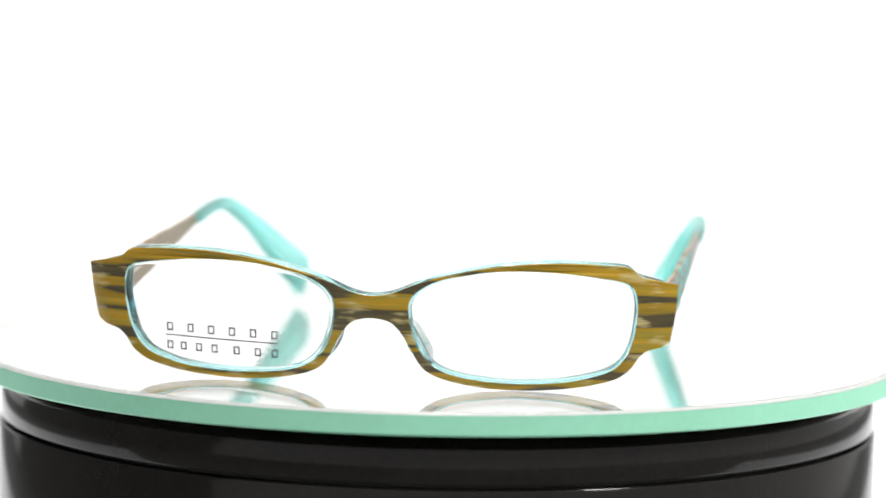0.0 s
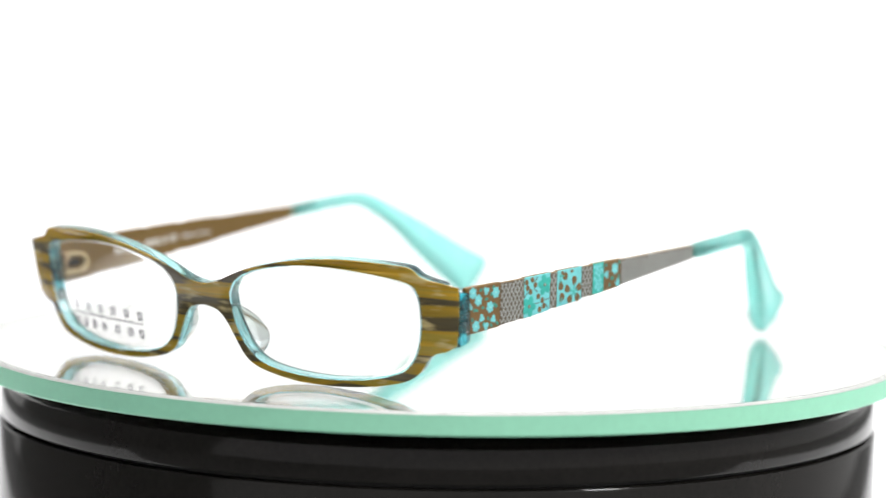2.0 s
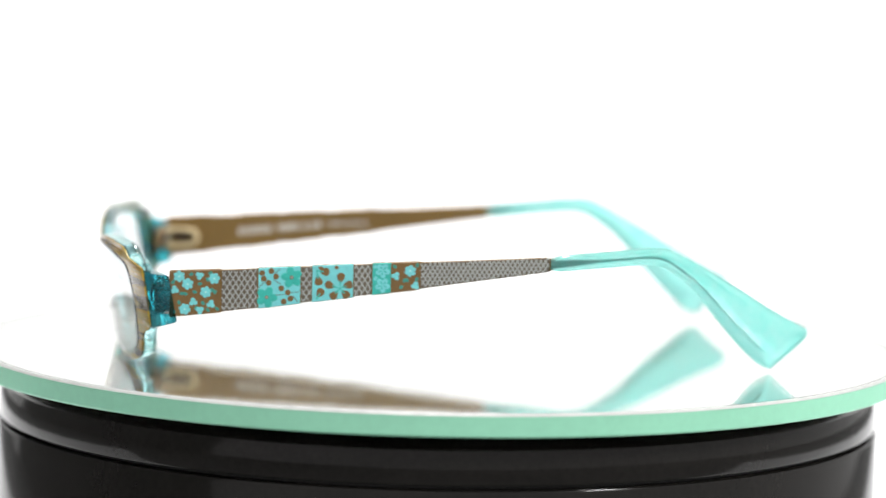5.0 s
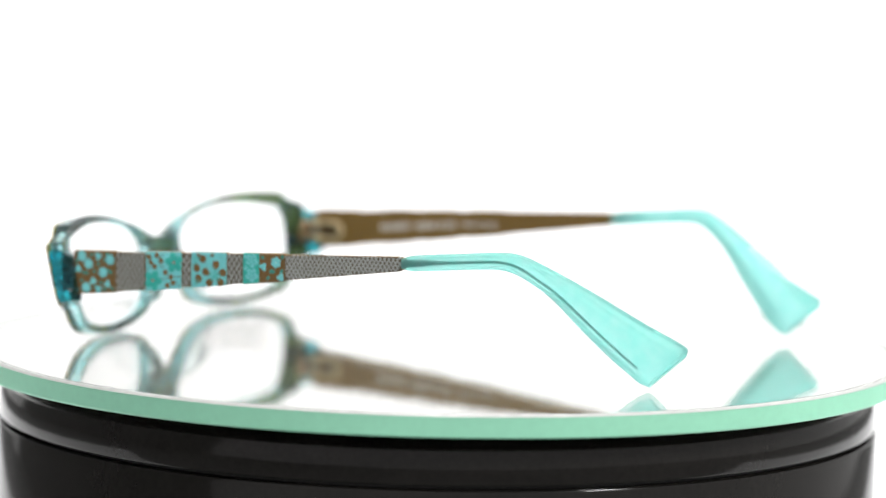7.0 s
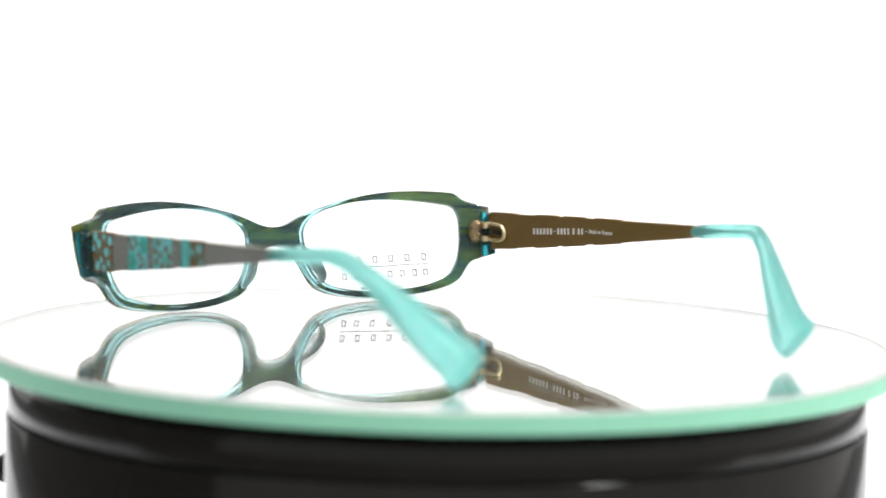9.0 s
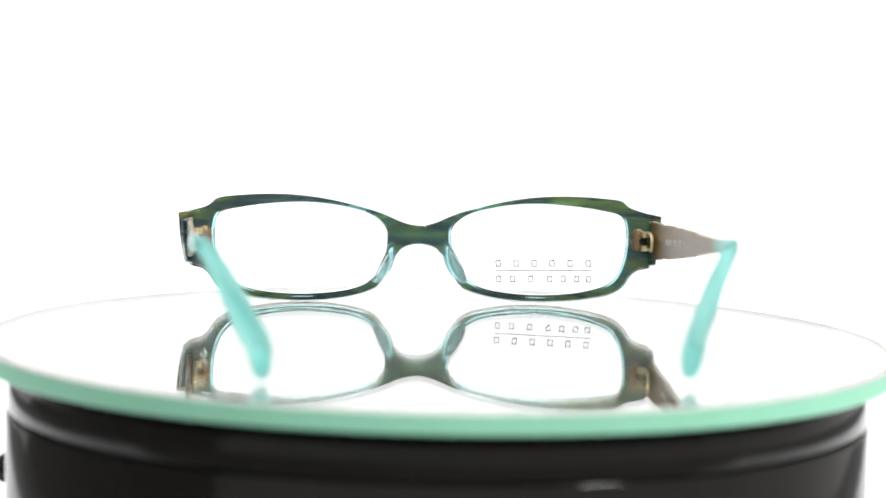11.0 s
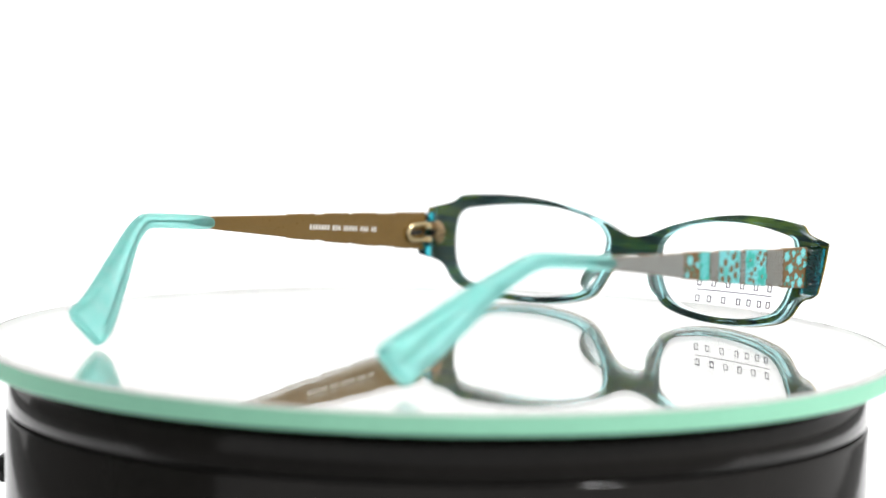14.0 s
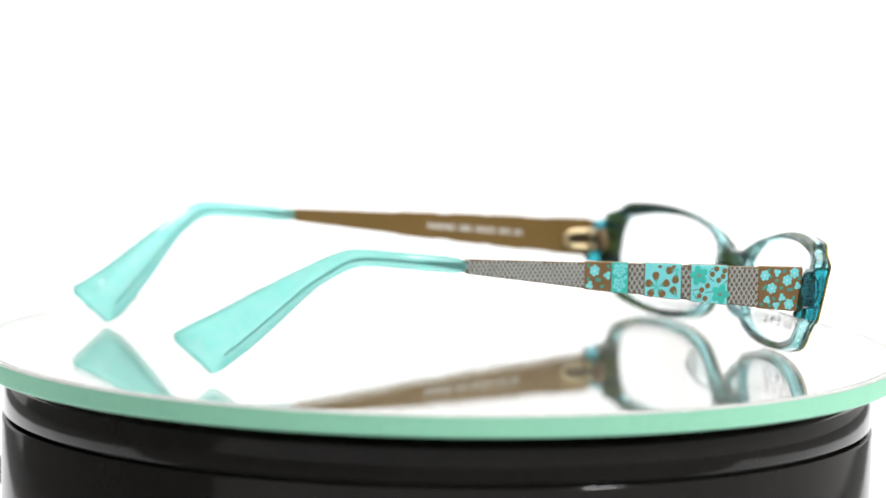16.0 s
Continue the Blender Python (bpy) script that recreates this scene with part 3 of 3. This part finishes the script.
def build_pad(side, front):
    """A clear fin moulded on to the rim beside the bridge, rounded towards the back."""
    root_a, root_b, apex = Vector((7.3, -80.9, 17.0)), Vector((12.6, -79.2, 5.6)), Vector((11.4, -73.2, 10.6))
    rings = []
    n = 22
    across = (root_b - root_a).cross(apex - root_a).normalized()
    across *= math.copysign(1.0, across.x)
    for k in range(n + 1):
        s = k / n
        root = root_a.lerp(root_b, s)
        reach = (apex - (root_a + root_b) / 2) * (max(0.0, math.sin(math.pi * s)) ** 0.55)
        ring = []
        swell = 0.4 + 2.3 * max(0.0, math.sin(math.pi * s)) ** 0.7
        for f, w, v in ((0.0, 0.7, swell), (0.4, 0.7, swell * 0.85), (0.8, 0.55, swell * 0.5), (0.95, 0.4, 0.5), (1.0, 0.16, 0.16)):
            ring.append((root + reach * f, w, v))
        loop = [p + across * w for p, w, v in ring] + [p - across * v for p, w, v in reversed(ring)]
        rings.append([(side * p.x * MM, p.y * MM, p.z * MM) for p in loop])
    part("nose_pad", loft(rings), PAD, front, "clear moulded nose pad", 50)


def tube(path, r, n=8):
    """A round wire along a path of points in millimetres."""
    pts = spline([Vector(p) for p in path], 4, False)
    rings = []
    for i, p in enumerate(pts):
        d = (pts[min(i + 1, len(pts) - 1)] - pts[max(i - 1, 0)]).normalized()
        a = d.cross(Vector((1, 0, 0)) if abs(d.x) < 0.8 else Vector((0, 0, 1))).normalized()
        b = d.cross(a)
        rings.append([(p + (a * math.cos(k) + b * math.sin(k)) * r) * MM for k in (2 * math.pi * i2 / n for i2 in range(n))])
    return loft(rings)


def build_endpiece(side, front):
    """The thick turquoise corner behind the striped face, where the hinge is set."""
    pts = [(64.5, 24.9), (67.3, 24.5), (66.9, 18.4), (66.0, 11.6), (64.0, 11.0), (64.1, 14.0), (64.3, 20.0)]
    line = [Vector((side * p.x, p.y)) for p in spline([Vector(p) for p in pts], 3, True, set(range(7)))]
    bm = sheet([line], 5.9, 1.0)
    for v in bm.verts:
        d = v.co.y + 0.84
        z = 18.0 + (v.co.z - 18.0) * (1 - (0.014 if v.co.z > 18 else 0.036) * d)
        v.co = Vector((v.co.x - 0.0030 * v.co.x * d, bow(v.co.x, v.co.z) + d, z - 0.03 * d)) * MM
    block_ob = part("endpiece", bm, DEPTH_TINT, front, "clear turquoise acetate corner block, its depth tint put into the colour")
    # the hinge's anchor, cast into the acetate
    for z, y0, y1 in ((15.2, -72.2, -67.6), (17.2, -71.0, -67.6), (20.6, -70.6, -67.6)):
        tooth = block(0.7 * MM, (y1 - y0) * MM, 0.55 * MM, 0.12 * MM, 1, Matrix.Translation((side * 65.3 * MM, (y0 + y1) / 2 * MM, z * MM)))
        part("anchor_tooth", tooth, STEEL, block_ob, "metal hinge tooth inside the acetate")
    for r in (1.7, 3.0):
        arc = [(side * 65.2, -69.2 - r * math.cos(a) * 0.8, 19.4 + r * math.sin(a) * 1.25) for a in (math.pi * (k - 2.6) / 6 for k in range(7))]
        part("anchor_loop", tube(arc, 0.22), STEEL, block_ob, "metal hinge loop inside the acetate")


def glyph_row(xs, z, slope, w, h, stroke):
    """Small hollow marks in a row on the lens."""
    bms = []
    for x in xs:
        zz = z + slope * (x - xs[0])
        o = [Vector((x - w / 2, zz - h / 2)), Vector((x + w / 2, zz - h / 2)), Vector((x + w / 2, zz + h / 2)), Vector((x - w / 2, zz + h / 2))]
        c = Vector((x, zz))
        i = [c + Vector(((p - c).x * (1 - 2 * stroke / w), (p - c).y * (1 - 2 * stroke / h))) for p in o]
        bm = bmesh.new()
        a, b = [bm.verts.new((p.x, 0, p.y)) for p in o], [bm.verts.new((p.x, 0, p.y)) for p in i]
        a2, b2 = [bm.verts.new((p.x, -0.12, p.y)) for p in o], [bm.verts.new((p.x, -0.12, p.y)) for p in i]
        for k in range(4):
            j = (k + 1) % 4
            for q, r in ((a, b), (a2, b2), (a, a2), (b, b2)):
                bm.faces.new((q[k], q[j], r[j], r[k]))
        bms.append(bm)
    return bms


LENS_BACK = 0.35


def dome(line, thick):
    """A lens blank: rings from rim to centre on both faces, closed at the rim."""
    c = sum(line, Vector((0, 0))) / len(line)
    ks = [0.02, 0.12, 0.25, 0.4, 0.55, 0.7, 0.83, 0.93, 0.985]
    rings = [[(c.x + (p.x - c.x) * k, 0.0, c.y + (p.y - c.y) * k) for p in line] for k in ks]
    rings.append([(p.x, 0.12, p.y) for p in line])
    rings.append([(p.x, thick - 0.12, p.y) for p in line])
    rings += [[(c.x + (p.x - c.x) * k, thick, c.y + (p.y - c.y) * k) for p in line] for k in reversed(ks)]
    return loft(rings)


def build_lens(side, front):
    line = outline_inner(side, 0.010)
    ob = part("lens", bend(dome(line, 1.1), LENS_BACK), LENS, front, "clear plastic demo lens", 60)
    # origin at the middle of the lens
    c = Vector((side * 33.5, bow(33.5, 15), 15)) * MM
    ob.data.transform(Matrix.Translation(-c))
    ob.location = c
    return ob, c


def lens_print(lens, c):
    off = LENS_BACK - 0.03
    top = [-47.6 + 25.1 * k / 5 for k in range(6)]
    low = [-47.7 + 25.2 * f for f in (0, 0.13, 0.28, 0.43, 0.64, 0.84, 1)]
    bms = glyph_row(top, 11.6, -0.022, 1.5, 1.95, 0.30) + glyph_row(low, 7.3, -0.022, 1.45, 1.85, 0.30)
    bar = block(27.0, 0.05, 0.26, 0, 1, Matrix.Translation((-35.3, -0.025, 9.35)) @ pose(0, 0, 0, 0, 1.2))
    bmesh.ops.subdivide_edges(bar, edges=[e for e in bar.edges if abs((e.verts[0].co - e.verts[1].co).x) > 5], cuts=16)
    for bm in bms + [bar]:
        bend(bm, off)
        bmesh.ops.translate(bm, vec=-c, verts=bm.verts)
        part("printed_mark", bm, PRINT, lens, "violet printed mark", 0)


def inner_print(side, temple):
    """White print on the inside of the temple."""
    def bar(y, w, h, dz=0.0):
        top, low = temple_edges(y)
        z = (top + low) / 2 + dz
        return block(0.05 * MM, w * MM, h * MM, 0, 1,
                     Matrix.Translation((side * (temple_x(y, side) - 0.57) * MM, y * MM, z * MM)) @ pose(0, 0, 0, 2.6))
    if side < 0:
        for start, count, pitch in ((-48.2, 6, 1.5), (-37.5, 4, 1.45), (-30.8, 1, 1.4), (-28.6, 2, 1.45)):
            for k in range(count):
                part("printed_mark", bar(start + 0.5 + pitch * k, 0.85, 1.7), WHITE_PRINT, temple, "white printed mark")
        for y in (-38.6, -24.9):
            part("printed_mark", bar(y, 0.7, 0.22), WHITE_PRINT, temple, "white printed mark")
        cu = bpy.data.curves.new("lettering", "FONT")
        cu.body, cu.size, cu.extrude, cu.align_y = "Made in France", 1.65 * MM, 0.02 * MM, "CENTER"
        cu.offset = 0.03 * MM
        ob = bpy.data.objects.new("lettering", cu)
        scene.collection.objects.link(ob)
        dg = bpy.context.evaluated_depsgraph_get()
        dg.update()
        me = bpy.data.meshes.new_from_object(ob.evaluated_get(dg))
        bpy.data.objects.remove(ob)
        bpy.data.curves.remove(cu)
        me.materials.clear()
        me.materials.append(WHITE_PRINT)
        yy = -23.7
        top, low = temple_edges(yy)
        # face towards +x, reading along +y
        turn = Matrix(((0, 0, 1, 0), (1, 0, 0, 0), (0, 1, 0, 0), (0, 0, 0, 1)))
        me.transform(Matrix.Translation((side * (temple_x(yy, side) - 0.60) * MM, yy * MM, (top + low) / 2 * MM)) @ pose(0, 0, 0, 2.4) @ turn)
        part("lettering", me, WHITE_PRINT, temple, "small white lettering")
    else:
        y = -19.6
        for word in (7, 3, 5, 3, 2):
            for k in range(word):
                part("printed_mark", bar(y, 0.72, 1.35), WHITE_PRINT, temple, "white printed mark")
                y -= 1.2
            y -= 1.0


def build_spectacles():
    glasses = empty("eyeglasses", "eyeglasses with striped olive acetate front, floral temples and turquoise tips", "eyeglasses")
    holes = [outline_inner(1), outline_inner(-1)]
    face = part("front_frame", bend(sheet([outline_outer()] + holes, 0.33, 0.10), 0.36), STRIPED, glasses, "striped olive brown acetate face of the frame")
    part("middle_layer", bend(sheet([outline_outer()] + holes, 0.12, 0.04), 0.70), PLY, face, "thin dark green acetate layer behind the stripes")
    part("back_layer", bend(sheet([outline_back()] + [outline_inner(s, -0.026) for s in (1, -1)], 3.0, 0.55), 0.83), TURQ, face, "clear turquoise acetate back layer")
    for side in (1, -1):
        build_endpiece(side, face)
        lens, c = build_lens(side, glasses)
        if side < 0:
            lens_print(lens, c)
        build_pad(side, face)
        build_hinge(side, glasses)
        temple = part("temple", temple_bar(side), BROWN, glasses, "brown lacquered metal temple with floral enamel panels")
        build_pattern(side, glasses, temple)
        build_tip(side, glasses)
        inner_print(side, temple)
    return glasses


build_backdrop()
base = build_base()
plate = build_plate()
spectacles = build_spectacles()


def motions():
    """The plate and the spectacles on it turn steadily, about fifteen degrees a second."""
    seat = pose(-0.0017, 0, 0.0001, 0, 0.14, 0)
    turn = [(k * 0.5, pose(0, 0, 0, 0, 0, -9.29 - 15.025 * k * 0.5)) for k in range(33)]
    walk(focus_point, [(t, Matrix.Translation(EYE + GAZE * (y - EYE.y) / GAZE.y)) for t, y in FOCUS])
    # the plate runs a little out of true on its spindle
    lean = pose(0, 0, 0.0003) @ Matrix.Rotation(radians(0.17), 4, Vector((math.cos(radians(-140)), math.sin(radians(-140)), 0)))
    walk(plate, [(t, m @ lean) for t, m in turn])
    walk(spectacles, [(t, m @ seat) for t, m in turn])


motions()
